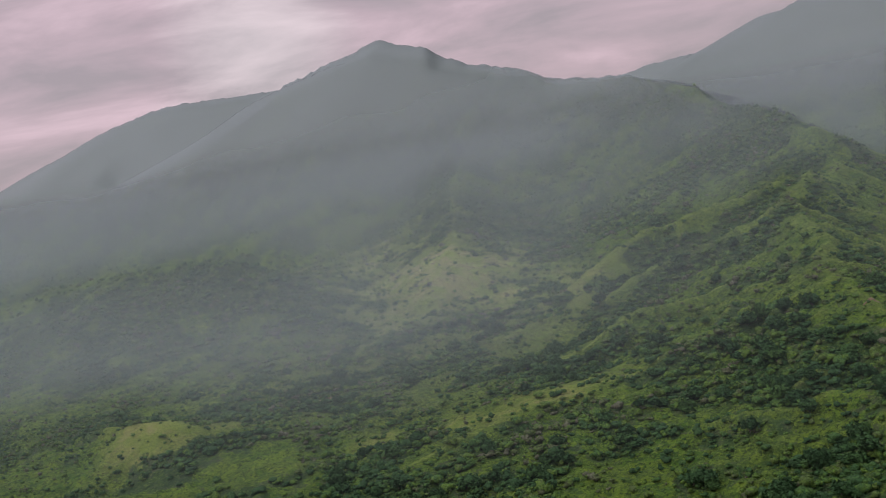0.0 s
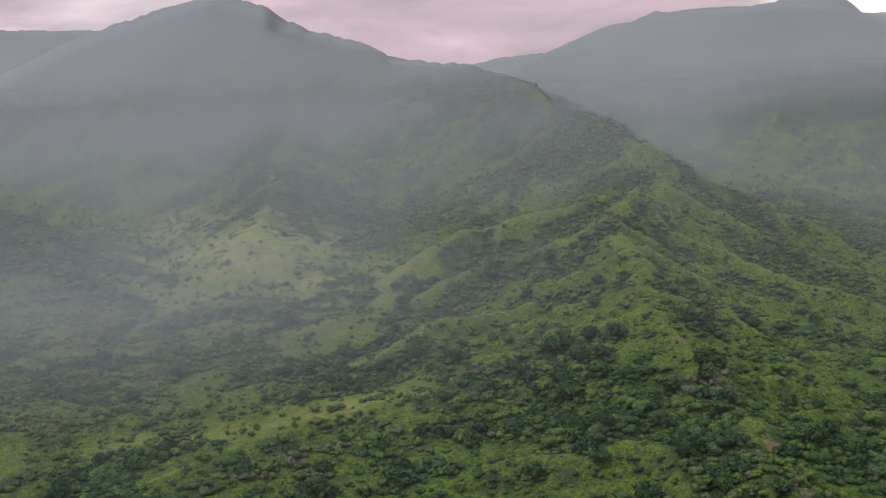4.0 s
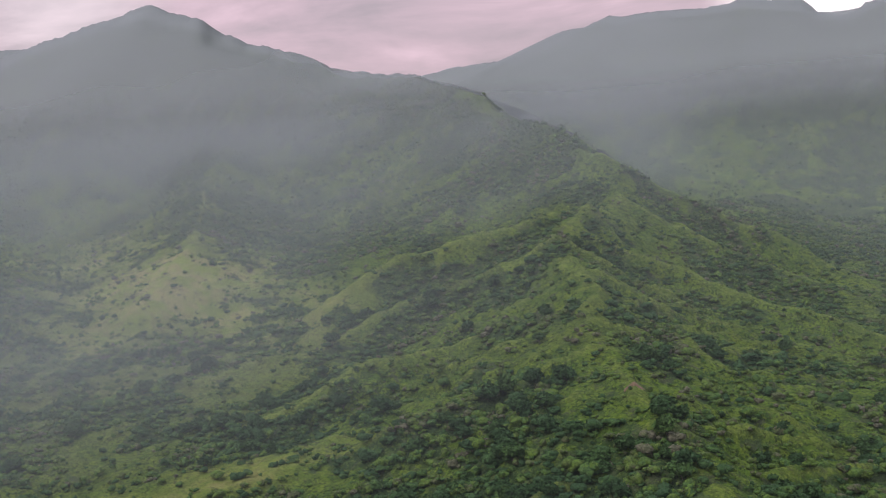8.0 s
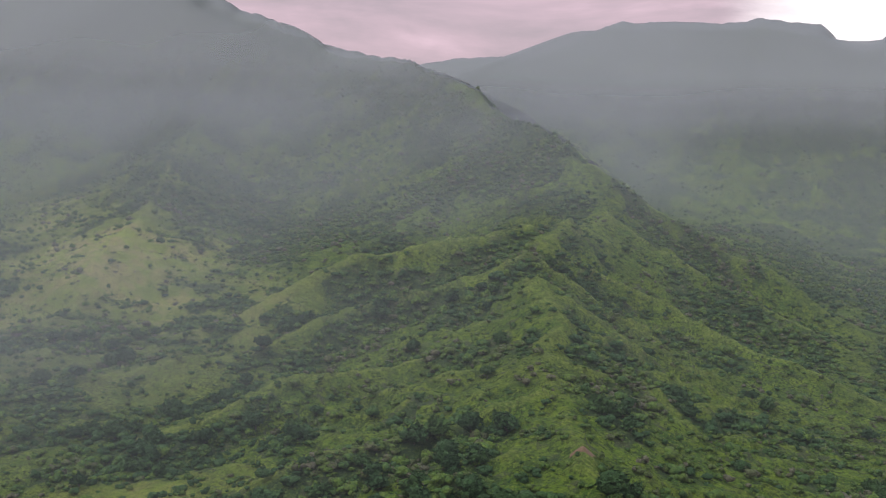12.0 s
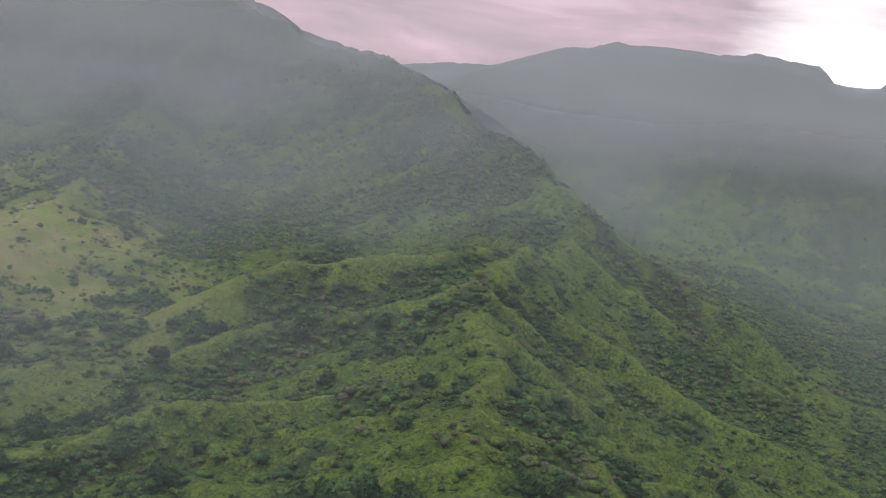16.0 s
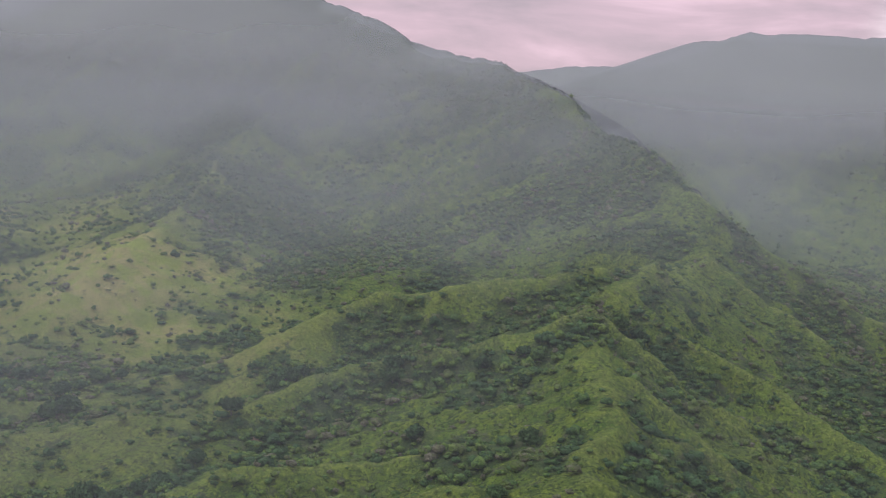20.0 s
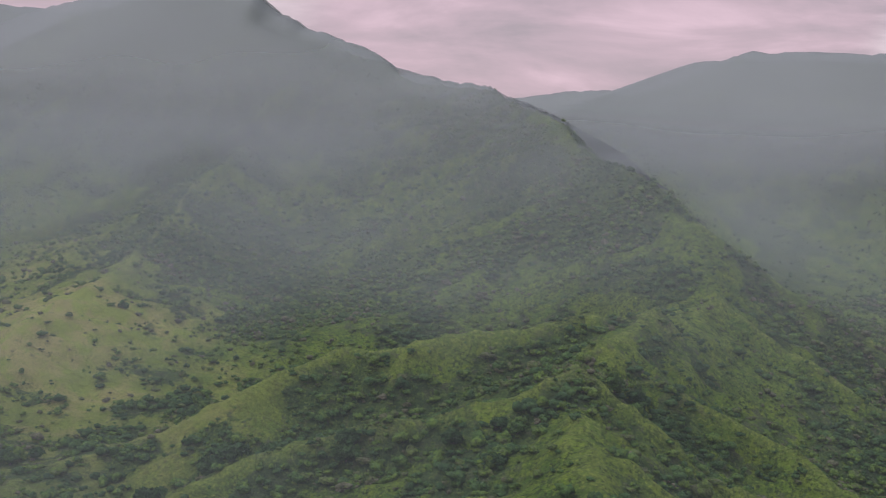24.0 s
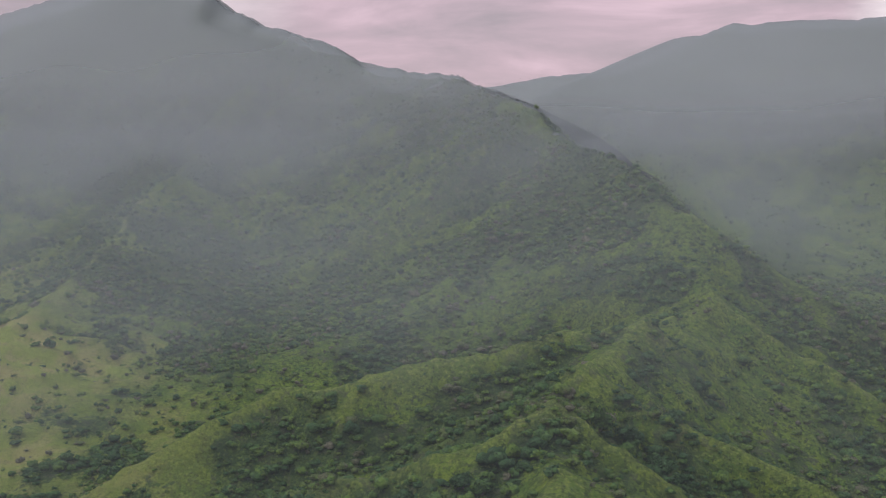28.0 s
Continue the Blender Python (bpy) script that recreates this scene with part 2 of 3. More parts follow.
def along(x, y, crest):
    """Distance to a crest line, its height, reach and arc length at the nearest place."""
    best = np.full(x.shape, 1e18)
    z, reach, arc, over, side = np.zeros_like(x), np.ones_like(x), np.zeros_like(x), np.zeros_like(x), np.zeros_like(x)
    run = 0.0
    for a, b in zip(crest, crest[1:]):
        dx, dy = b[0] - a[0], b[1] - a[1]
        length = math.hypot(dx, dy)
        free = ((x - a[0]) * dx + (y - a[1]) * dy) / length**2
        t = np.clip(free, 0, 1)
        off = (x - a[0] - t * dx) ** 2 + (y - a[1] - t * dy) ** 2
        east = (dx * (y - a[1]) - dy * (x - a[0])) > 0
        near = off < best
        wide = np.where(east, a[4] + t * (b[4] - a[4]), a[3] + t * (b[3] - a[3]))
        best = np.where(near, off, best)
        z = np.where(near, a[2] + t * (b[2] - a[2]), z)
        reach = np.where(near, wide, reach)
        arc = np.where(near, run + t * length, arc)
        past = np.where(free < 0, -free * length * (run == 0), np.where(free > 1, (free - 1) * length * (b is crest[-1]), 0))
        over = np.where(near, past, over)
        side = np.where(near, east, side)
        run += length
    return np.sqrt(best), z, reach, arc, over, side


MAIN = ("spine", "range", "far_east_range", "far_west_range")


def soft(v, lo, hi):
    v = np.clip((v - lo) / (hi - lo), 0, 1)
    return v * v * (3 - 2 * v)


def height(x, y, fine=True, plain=False):
    base = floor_height(x, y)
    wx, wy = x + 5 * fbm(x, y, 90, 40, 3), y + 5 * fbm(x, y, 90, 50, 3)
    total, near_crest = np.zeros_like(x), np.zeros_like(x)
    for n, (name, r) in enumerate(RIDGES.items()):
        if plain and name not in MAIN:
            continue
        d, z, reach, arc, over, side = along(wx, wy, r["crest"])
        d = np.sqrt(d * d + 6) - 6**0.5
        u = np.clip(d / reach, 0, 1)
        lift = np.maximum(z - base, 0) * (1 - u) ** r["power"]
        if plain:
            total += lift**9
            continue
        phase = arc / r["rib"] + 0.55 * fbm(x, y, 2.2 * r["rib"], 70 + n, 2) + 0.25 * d / r["rib"]
        fold = np.abs(2 * (phase - np.floor(phase)) - 1) ** 0.75
        fine_phase = 2.35 * phase + 0.7 * fbm(x, y, 1.1 * r["rib"], 170 + n, 2)
        fold = fold + 0.42 * (np.abs(2 * (fine_phase - np.floor(fine_phase)) - 1) - 0.5)
        ribh = np.where(side > 0, r.get("ribe", r["ribh"]), r["ribh"] + r.get("upper", 0) * soft(y, 1620, 1820))
        strength = 0.7 + 0.5 * vnoise(arc, d * 0.3, 3.1 * r["rib"], 90 + n)
        shape = np.clip(u * 5, 0, 1) * np.clip((1 - u) * 1.6, 0, 1) * np.clip(1 - over / 70, 0, 1)
        lift = np.maximum(lift + ribh * strength * shape * (0.55 - fold) * np.clip(z / 60 - 0.3, 0, 1), 0)
        total += lift**9
        near_crest = np.maximum(near_crest, np.exp(-((d / 45) ** 2)))
    if plain:
        return base + total ** (1 / 9)
    spurs = (0.62 - np.abs(fbm(wx + 0.4 * y, wy, 105, 33, 3, 0.5))) * 12
    small = (0.4 - np.abs(vnoise(wx, wy, 40, 37))) * 6 + (0.4 - np.abs(vnoise(wx, wy, 21, 38))) * 3
    steep = np.clip(total ** (1 / 9) / 60, 0, 1)
    h = base + total ** (1 / 9) + ((spurs - 3) * (1 - near_crest) + small) * (0.35 + 0.65 * steep) * np.clip((y - 400) / 300, 0, 1)
    valley = np.exp(-(((x + 480) / 230) ** 2 + ((y - 1180) / 260) ** 2))
    h = h + 15 * valley * (0.38 - np.abs(fbm(wx - 0.5 * y, wy, 88, 35, 2, 0.45))) * (1 - near_crest)
    if fine:
        h = h + 2.2 * (0.4 - np.abs(vnoise(wx, wy, 14, 39))) + 3.2 * vnoise(x, y, 24, 13) * np.clip((h - 220) / 120, 0, 1) + 1.8 * fbm(x, y, 46, 7, 3) + 0.5 * vnoise(x, y, 7, 12)
    return h


def canopy(x, y, scrub):
    """The uneven top of closed scrub and grass tussocks."""
    lumps = np.abs(vnoise(x, y, 11, 61)) * 2.6 + np.abs(vnoise(x + 31, y, 6.5, 62)) * 1.6
    return lumps * (0.35 + 0.35 * scrub)


# ---------------------------------------------------------------- materials


class Mat:
    """A small node-graph writer."""

    def __init__(self, name):
        self.m = bpy.data.materials.new(name)
        self.m.use_nodes = True
        self.t = self.m.node_tree
        self.n, self.l = self.t.nodes, self.t.links
        self.n.clear()
        self.out = self.n.new("ShaderNodeOutputMaterial")

    def node(self, kind, attrs=None, **ins):
        n = self.n.new(kind)
        for k, v in (attrs or {}).items():
            setattr(n, k, v)
        for k, v in ins.items():
            k = k.replace("_", " ")
            if isinstance(v, bpy.types.NodeSocket):
                self.l.new(v, n.inputs[k])
            else:
                n.inputs[k].default_value = v
        return n

    def noise(self, vec, scale, detail=3.0, rough=0.55, seed=0.0):
        m = self.node("ShaderNodeMapping", Vector=vec, Location=(seed * 13.7, seed * 7.1, seed * 3.3))
        return self.node("ShaderNodeTexNoise", Vector=m.outputs[0], Scale=scale, Detail=detail, Roughness=rough).outputs["Fac"]

    def span(self, val, lo, hi):
        n = self.node("ShaderNodeMapRange", {"interpolation_type": "SMOOTHSTEP"})
        self.l.new(val, n.inputs["Value"])
        n.inputs["From Min"].default_value, n.inputs["From Max"].default_value = lo, hi
        return n.outputs[0]

    def mix(self, fac, a, b):
        n = self.node("ShaderNodeMix", {"data_type": "RGBA"})
        for sock, v in (("Factor", fac), ("A", a), ("B", b)):
            if isinstance(v, bpy.types.NodeSocket):
                self.l.new(v, n.inputs[sock])
            else:
                n.inputs[sock].default_value = v if sock == "Factor" else (*v, 1)
        return n.outputs["Result"]

    def math(self, op, a, b):
        n = self.node("ShaderNodeMath", {"operation": op})
        for i, v in enumerate((a, b)):
            if isinstance(v, bpy.types.NodeSocket):
                self.l.new(v, n.inputs[i])
            else:
                n.inputs[i].default_value = v
        return n.outputs[0]


def ground_material():
    g = Mat("grass_and_scrub")
    pos = g.node("ShaderNodeNewGeometry").outputs["Position"]
    lush = g.node("ShaderNodeAttribute", {"attribute_name": "scrub"}).outputs["Fac"]
    meadow = g.node("ShaderNodeAttribute", {"attribute_name": "meadow"}).outputs["Fac"]
    broad, patch = g.noise(pos, 0.009, 4, 0.6, 1), g.noise(pos, 0.035, 5, 0.62, 2)
    clump = g.noise(pos, 0.085, 4, 0.6, 8)
    tuft, grain = g.noise(pos, 0.22, 5, 0.7, 3), g.noise(pos, 0.62, 4, 0.75, 4)
    speck = g.noise(pos, 0.34, 3, 0.65, 14)
    grass = g.mix(g.span(patch, 0.35, 0.66), (0.062, 0.120, 0.018), (0.136, 0.200, 0.022))
    grass = g.mix(g.math("MULTIPLY", g.span(broad, 0.44, 0.64), 0.5), grass, (0.090, 0.112, 0.032))
    grass = g.mix(g.math("MULTIPLY", g.span(clump, 0.48, 0.60), 0.6), grass, (0.166, 0.214, 0.024))
    grass = g.mix(g.math("MULTIPLY", g.span(tuft, 0.48, 0.58), 0.7), grass, (0.034, 0.058, 0.016))
    grass = g.mix(g.math("MULTIPLY", g.span(speck, 0.54, 0.61), 0.85), grass, (0.026, 0.042, 0.016))
    light = g.noise(pos, 0.42, 3, 0.65, 17)
    grass = g.mix(g.math("MULTIPLY", g.span(light, 0.56, 0.64), 0.7), grass, (0.198, 0.250, 0.036))
    west = g.node("ShaderNodeAttribute", {"attribute_name": "dry"}).outputs["Fac"]
    grass = g.mix(g.math("MULTIPLY", west, 0.6), grass, g.mix(g.span(patch, 0.42, 0.6), (0.150, 0.172, 0.060), (0.168, 0.158, 0.078)))
    # Pale dry grass, with the sun patches on it painted into its colour.
    pale = g.mix(g.span(patch, 0.40, 0.62), (0.26, 0.300, 0.058), (0.34, 0.295, 0.112))
    grass = g.mix(meadow, grass, pale)
    strip = g.node("ShaderNodeAttribute", {"attribute_name": "strip"}).outputs["Fac"]
    scrub = g.mix(g.span(tuft, 0.40, 0.62), (0.030, 0.058, 0.022), (0.074, 0.114, 0.030))
    scrub = g.mix(g.math("MULTIPLY", g.span(clump, 0.50, 0.64), 0.6), scrub, (0.092, 0.092, 0.056))
    scrub = g.mix(g.math("MULTIPLY", g.span(light, 0.54, 0.63), 0.75), scrub, (0.132, 0.178, 0.044))
    edge = g.math("ADD", lush, g.math("MULTIPLY", g.math("SUBTRACT", patch, 0.5), 0.8))
    edge = g.math("ADD", edge, g.math("MULTIPLY", g.math("SUBTRACT", tuft, 0.5), 1.8))
    edge = g.math("ADD", edge, g.math("MULTIPLY", g.math("SUBTRACT", clump, 0.5), 2.0))
    col = g.mix(g.span(edge, 0.32, 0.68), grass, scrub)
    wood = g.noise(pos, 0.028, 5, 0.7, 11)
    col = g.mix(g.math("MULTIPLY", g.span(wood, 0.47, 0.57), g.math("MULTIPLY", g.span(lush, 0.30, 0.7), 0.5)), col, (0.032, 0.052, 0.030))
    col = g.mix(g.math("MULTIPLY", g.span(grain, 0.46, 0.64), 0.45), col, (0.036, 0.054, 0.022))
    col = g.mix(g.math("MULTIPLY", strip, g.math("ADD", 0.30, g.math("MULTIPLY", g.span(light, 0.42, 0.60), 0.60))), col, (0.215, 0.250, 0.060))
    relief = g.math("ADD", g.math("MULTIPLY", clump, 3.0), g.math("ADD", g.math("MULTIPLY", tuft, 4.0), g.math("MULTIPLY", grain, 2.6)))
    bump = g.node("ShaderNodeBump", Strength=1.0, Distance=1.0, Height=relief).outputs[0]
    b = g.node("ShaderNodeBsdfPrincipled", Base_Color=col, Roughness=0.95, Normal=bump)
    b.inputs["Specular IOR Level"].default_value = 0.15
    g.l.new(b.outputs[0], g.out.inputs["Surface"])
    return g.m


def leaf_material():
    g = Mat("leaves")
    pos = g.node("ShaderNodeNewGeometry").outputs["Position"]
    tint = g.node("ShaderNodeAttribute", {"attribute_name": "tint"}).outputs["Fac"]
    rnd = g.node("ShaderNodeObjectInfo").outputs["Random"]
    t = g.math("ADD", tint, g.math("MULTIPLY", rnd, 0.14))
    ramp = g.node("ShaderNodeValToRGB")
    g.l.new(t, ramp.inputs[0])
    e = ramp.color_ramp.elements
    e[0].position, e[0].color = 0.0, (0.033, 0.074, 0.030, 1)
    e[1].position, e[1].color = 1.0, (0.158, 0.142, 0.100, 1)
    for p, c in ((0.25, (0.048, 0.100, 0.034, 1)), (0.45, (0.074, 0.136, 0.034, 1)), (0.60, (0.122, 0.190, 0.028, 1)), (0.78, (0.104, 0.130, 0.046, 1)), (0.90, (0.128, 0.122, 0.070, 1))):
        e.new(p).color = c
    mott, sprig = g.noise(pos, 0.55, 3, 0.65, 5), g.noise(pos, 1.5, 2, 0.6, 15)
    col = g.mix(g.math("MULTIPLY", g.span(mott, 0.42, 0.62), 0.55), ramp.outputs["Color"], (0.026, 0.044, 0.020))
    bump = g.node("ShaderNodeBump", Strength=1.0, Distance=1.0, Height=g.math("ADD", g.math("MULTIPLY", mott, 2.6), g.math("MULTIPLY", sprig, 1.1))).outputs[0]
    b = g.node("ShaderNodeBsdfPrincipled", Base_Color=col, Roughness=0.85, Normal=bump)
    b.inputs["Specular IOR Level"].default_value = 0.2
    g.l.new(b.outputs[0], g.out.inputs["Surface"])
    return g.m


def bark_material():
    g = Mat("bark")
    pos = g.node("ShaderNodeNewGeometry").outputs["Position"]
    col = g.mix(g.noise(pos, 2.0, 4), (0.07, 0.055, 0.04), (0.16, 0.14, 0.115))
    b = g.node("ShaderNodeBsdfPrincipled", Base_Color=col, Roughness=0.9)
    g.l.new(b.outputs[0], g.out.inputs["Surface"])
    return g.m


def haze_sheet_material(name, upright=False):
    """See-through grey sheet standing in for haze, scattering the sky's light; an upright one also lets through what
    falls on its far side.
    """
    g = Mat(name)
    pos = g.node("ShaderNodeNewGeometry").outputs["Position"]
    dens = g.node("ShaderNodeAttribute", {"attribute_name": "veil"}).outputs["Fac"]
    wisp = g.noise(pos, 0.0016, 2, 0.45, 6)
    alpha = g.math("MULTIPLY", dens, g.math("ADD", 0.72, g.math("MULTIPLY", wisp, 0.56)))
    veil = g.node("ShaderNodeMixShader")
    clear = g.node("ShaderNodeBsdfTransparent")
    if upright:
        haze_tone = g.node("ShaderNodeAddShader")
        g.l.new(g.node("ShaderNodeBsdfDiffuse", Color=(0.274, 0.284, 0.316, 1)).outputs[0], haze_tone.inputs[0])
        g.l.new(g.node("ShaderNodeBsdfTranslucent", Color=(0.274, 0.284, 0.316, 1)).outputs[0], haze_tone.inputs[1])
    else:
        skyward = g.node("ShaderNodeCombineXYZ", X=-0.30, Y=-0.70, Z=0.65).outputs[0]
        haze_tone = g.node("ShaderNodeBsdfDiffuse", Color=(0.281, 0.287, 0.314, 1), Normal=skyward)
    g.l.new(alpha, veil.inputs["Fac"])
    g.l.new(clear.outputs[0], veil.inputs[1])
    g.l.new(haze_tone.outputs[0], veil.inputs[2])
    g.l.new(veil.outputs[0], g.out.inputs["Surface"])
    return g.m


GROUND, LEAF, BARK = ground_material(), leaf_material(), bark_material()
HAZE_SHELL, HAZE_CURTAIN = haze_sheet_material("haze_shell_film"), haze_sheet_material("haze_curtain_film", True)

# ---------------------------------------------------------------- the ground, one sheet on a fan of growing cells
CX, CY = 0.0, 200.0


def sheet(name, xs, ys, zs, material, attributes=(), wrap=False, faces_of=None):
    rows, cols = xs.shape
    me = bpy.data.meshes.new(name)
    co = np.stack([xs, ys, zs], -1).reshape(-1, 3).astype(np.float32)
    i, j = np.meshgrid(np.arange(rows - 1), np.arange(cols if wrap else cols - 1), indexing="ij")
    k = (j + 1) % cols
    quads = np.stack([i * cols + j, i * cols + k, (i + 1) * cols + k, (i + 1) * cols + j], -1).reshape(-1, 4)
    if faces_of is not None:
        quads = quads[faces_of.ravel()[quads].any(1)]
    me.vertices.add(len(co))
    me.vertices.foreach_set("co", co.ravel())
    me.loops.add(quads.size)
    me.loops.foreach_set("vertex_index", quads.ravel().astype(np.int32))
    me.polygons.add(len(quads))
    me.polygons.foreach_set("loop_start", (np.arange(len(quads)) * 4).astype(np.int32))
    me.polygons.foreach_set("use_smooth", np.ones(len(quads), bool))
    for key, values in attributes:
        me.attributes.new(key, "FLOAT", "POINT").data.foreach_set("value", values.ravel().astype(np.float32))
    me.update(calc_edges=True)
    me.materials.append(material)
    return new(name, me)


def blob(x, y, cx, cy, rx, ry, turn=0.0):
    c, s = math.cos(turn), math.sin(turn)
    u, v = ((x - cx) * c + (y - cy) * s) / rx, (-(x - cx) * s + (y - cy) * c) / ry
    return np.exp(-(u * u + v * v))


# Where the meadow grass grows and its colour carries painted sun patches.
def sunlit_meadow_cover(x, y):
    m = 0.95 * blob(x, y, -650, 1480, 95, 130) + 0.7 * blob(x, y, -780, 1560, 90, 110) + 0.35 * blob(x, y, -470, 1500, 60, 50)
    m = m + 0.55 * blob(x, y, -520, 1400, 80, 60) + 0.35 * blob(x, y, -385, 1350, 50, 30) + 0.6 * blob(x, y, -650, 1600, 100, 60) + 0.2 * blob(x, y, -430, 1290, 60, 40) + 0.7 * blob(x, y, -740, 850, 70, 60) + 0.5 * blob(x, y, -350, 880, 140, 35, 0.5) + 0.4 * blob(x, y, -950, 1800, 160, 120)
    return np.clip(m + 0.25 * fbm(x, y, 60, 21, 3) * (m > 0.05), 0, 1)


# thickets and grassy clearings: x, y, reach
AMPHITHEATRE = [(-1169, 1322, 69), (-994, 1401, 58), (-910, 1387, 56), (-836, 1299, 35), (-703, 1817, 60), (-683, 1969, 62), (-654, 1834, 50),
                (-563, 1711, 40), (-465, 1478, 35), (-361, 1663, 24), (-396, 1677, 20), (-105, 1739, 31), (-187, 1855, 32), (40, 1586, 17), (86, 1604, 20)]
VALLEY_THICKETS = [(-500, 1425, 24), (-570, 1395, 22), (-435, 1435, 18), (-653, 961, 27), (-640, 845, 24), (-698, 784, 36), (-676, 1142, 30), (-413, 1299, 19), (-551, 1247, 28), (-559, 1313, 21),
                   (-362, 1320, 16), (-296, 1103, 13), (-296, 1208, 14), (-239, 1013, 16), (-343, 927, 17), (-308, 997, 18), (-307, 1164, 16),
                   (-256, 844, 23), (-207, 778, 19), (-309, 822, 17), (-352, 984, 27)]
SPINE_THICKETS = [(-282, 1409, 17), (-247, 1400, 18), (-300, 1373, 15), (-207, 1416, 12), (-268, 1277, 28), (-277, 1215, 22), (-259, 1296, 24),
                  (-119, 1347, 11), (-143, 1312, 13), (-113, 1340, 12), (-140, 1319, 15), (-192, 1310, 18), (-100, 1255, 9), (-151, 1150, 15),
                  (-114, 1170, 13), (-165, 1275, 23), (-89, 919, 14), (-20, 1053, 14), (-38, 691, 33), (-90, 828, 27), (-181, 1175, 27),
                  (-194, 855, 14), (-145, 707, 19), (40, 1364, 16), (1, 1002, 15), (139, 1034, 22)]
VALLEY_CLEARINGS = [(-480, 1500, 24), (-525, 1455, 20), (-929, 1689, 38), (-603, 1304, 18), (-660, 1299, 23), (-741, 848, 32), (-797, 832, 28), (-457, 1838, 25), (-493, 1539, 22),
                    (-426, 1635, 23), (-447, 1581, 17), (-422, 1179, 17), (-480, 1003, 23), (-590, 780, 20), (-385, 1334, 16), (-320, 1164, 12),
                    (-364, 1134, 14), (-308, 914, 18), (-305, 758, 20), (-261, 801, 15), (-391, 761, 22)]
SPINE_CLEARINGS = [(-256, 1763, 16), (-204, 1762, 16), (-223, 1450, 15), (-367, 1626, 14), (-252, 1263, 12), (-212, 1098, 14), (-228, 885, 22),
                   (-122, 1470, 12), (-52, 1660, 12), (-143, 1334, 8), (-75, 1397, 12), (-95, 1172, 11), (-98, 1393, 14), (-137, 905, 18),
                   (-59, 992, 18), (-105, 919, 11), (-15, 873, 11), (-166, 884, 19), (-176, 747, 17), (-145, 800, 18), (-75, 751, 16), (13, 1656, 14), (75, 1630, 20)]


def patches(x, y, places):
    """How deep a place lies in any of these patches, with ragged edges."""
    wx, wy = x + 9 * fbm(x, y, 28, 81, 3), y + 9 * fbm(x, y, 28, 84, 3)
    deep = np.zeros_like(x)
    for cx, cy, reach in places:
        deep = np.maximum(deep, np.exp(-((((wx - cx) ** 2 + (wy - cy) ** 2) / (1.15 * reach) ** 2) ** 1.5)))
    return deep


def crest_strip(x, y):
    """The narrow worn line of pale grass along the tops of some spurs."""
    wx, wy = x + 5 * fbm(x, y, 90, 40, 3), y + 5 * fbm(x, y, 90, 50, 3)
    wide = 2.4 + 1.2 * vnoise(x, y, 40, 71)
    s = np.zeros_like(x)
    for name in ("shoulder_spur", "knob_spur", "east_spur", "low_spur", "pale_spur", "meadow_spur", "knob_east_spur", "upper_east_spur", "lower_east_spur", "gully_spur"):
        s = np.maximum(s, np.exp(-((along(wx, wy, RIDGES[name]["crest"])[0] / wide) ** 2)))
    return s * np.clip(0.75 + 0.8 * vnoise(x, y, 55, 72), 0, 1)


theta = np.radians(np.concatenate([np.arange(-58, 18, 0.14), np.arange(18, 302, 3.5)]))
radius = np.concatenate([[2, 60, 130, 200, 270, 320], 350 * 1.0047 ** np.arange(567)])
RR, TT = np.meshgrid(radius, theta, indexing="ij")
GX, GY = CX + RR * np.sin(TT), CY + RR * np.cos(TT)
GZ = height(GX, GY)


def cover(x, y, z, hollow=None):
    """How far scrub has closed over the grass: in hollows, on the west faces and high up."""
    if hollow is None:
        hollow = sum(height(x + dx, y + dy, False) for dx, dy in ((0, 22), (0, -22), (22, 0), (-22, 0))) / 4 - height(x, y, False)
    s = 0.50 + 0.050 * np.clip(hollow, -4, 4) + 0.20 * fbm(x, y, 150, 30, 4) + 0.003 * np.clip(z - 150, 0, 120)
    s = s + 0.16 * blob(x, y, -520, 1880, 230, 230) + 0.06 * blob(x, y, -240, 1880, 120, 220)
    s = s + 0.10 * blob(x, y, -240, 1380, 150, 90) + 0.2 * blob(x, y, -1200, 1350, 350, 200) + 0.08 * blob(x, y, -400, 1150, 250, 200)
    s = s + 0.25 * blob(x, y, 20, 720, 120, 110) + 0.2 * np.clip((x - 150) / 250, 0, 1) * np.clip((y - 1500) / 500, 0, 1)
    s = s + 0.34 * fbm(x, y, 48, 66, 4, 0.6) + 0.50 * patches(x, y, AMPHITHEATRE + VALLEY_THICKETS + SPINE_THICKETS)
    s = s + 0.30 * fbm(x, y, 85, 67, 3) * soft(y, 1480, 1700) + 0.25 * fbm(x, y, 130, 68, 3) * soft(x, 120, 260) * soft(y, 1500, 1700)
    s = s - 0.8 * sunlit_meadow_cover(x, y) - 0.52 * patches(x, y, VALLEY_CLEARINGS + SPINE_CLEARINGS) - 0.08 * blob(x, y, -570, 1180, 200, 230) - 0.14 * blob(x, y, 70, 1300, 140, 420)
    return np.clip(0.5 + 2.3 * (s - 0.51), 0, 1)


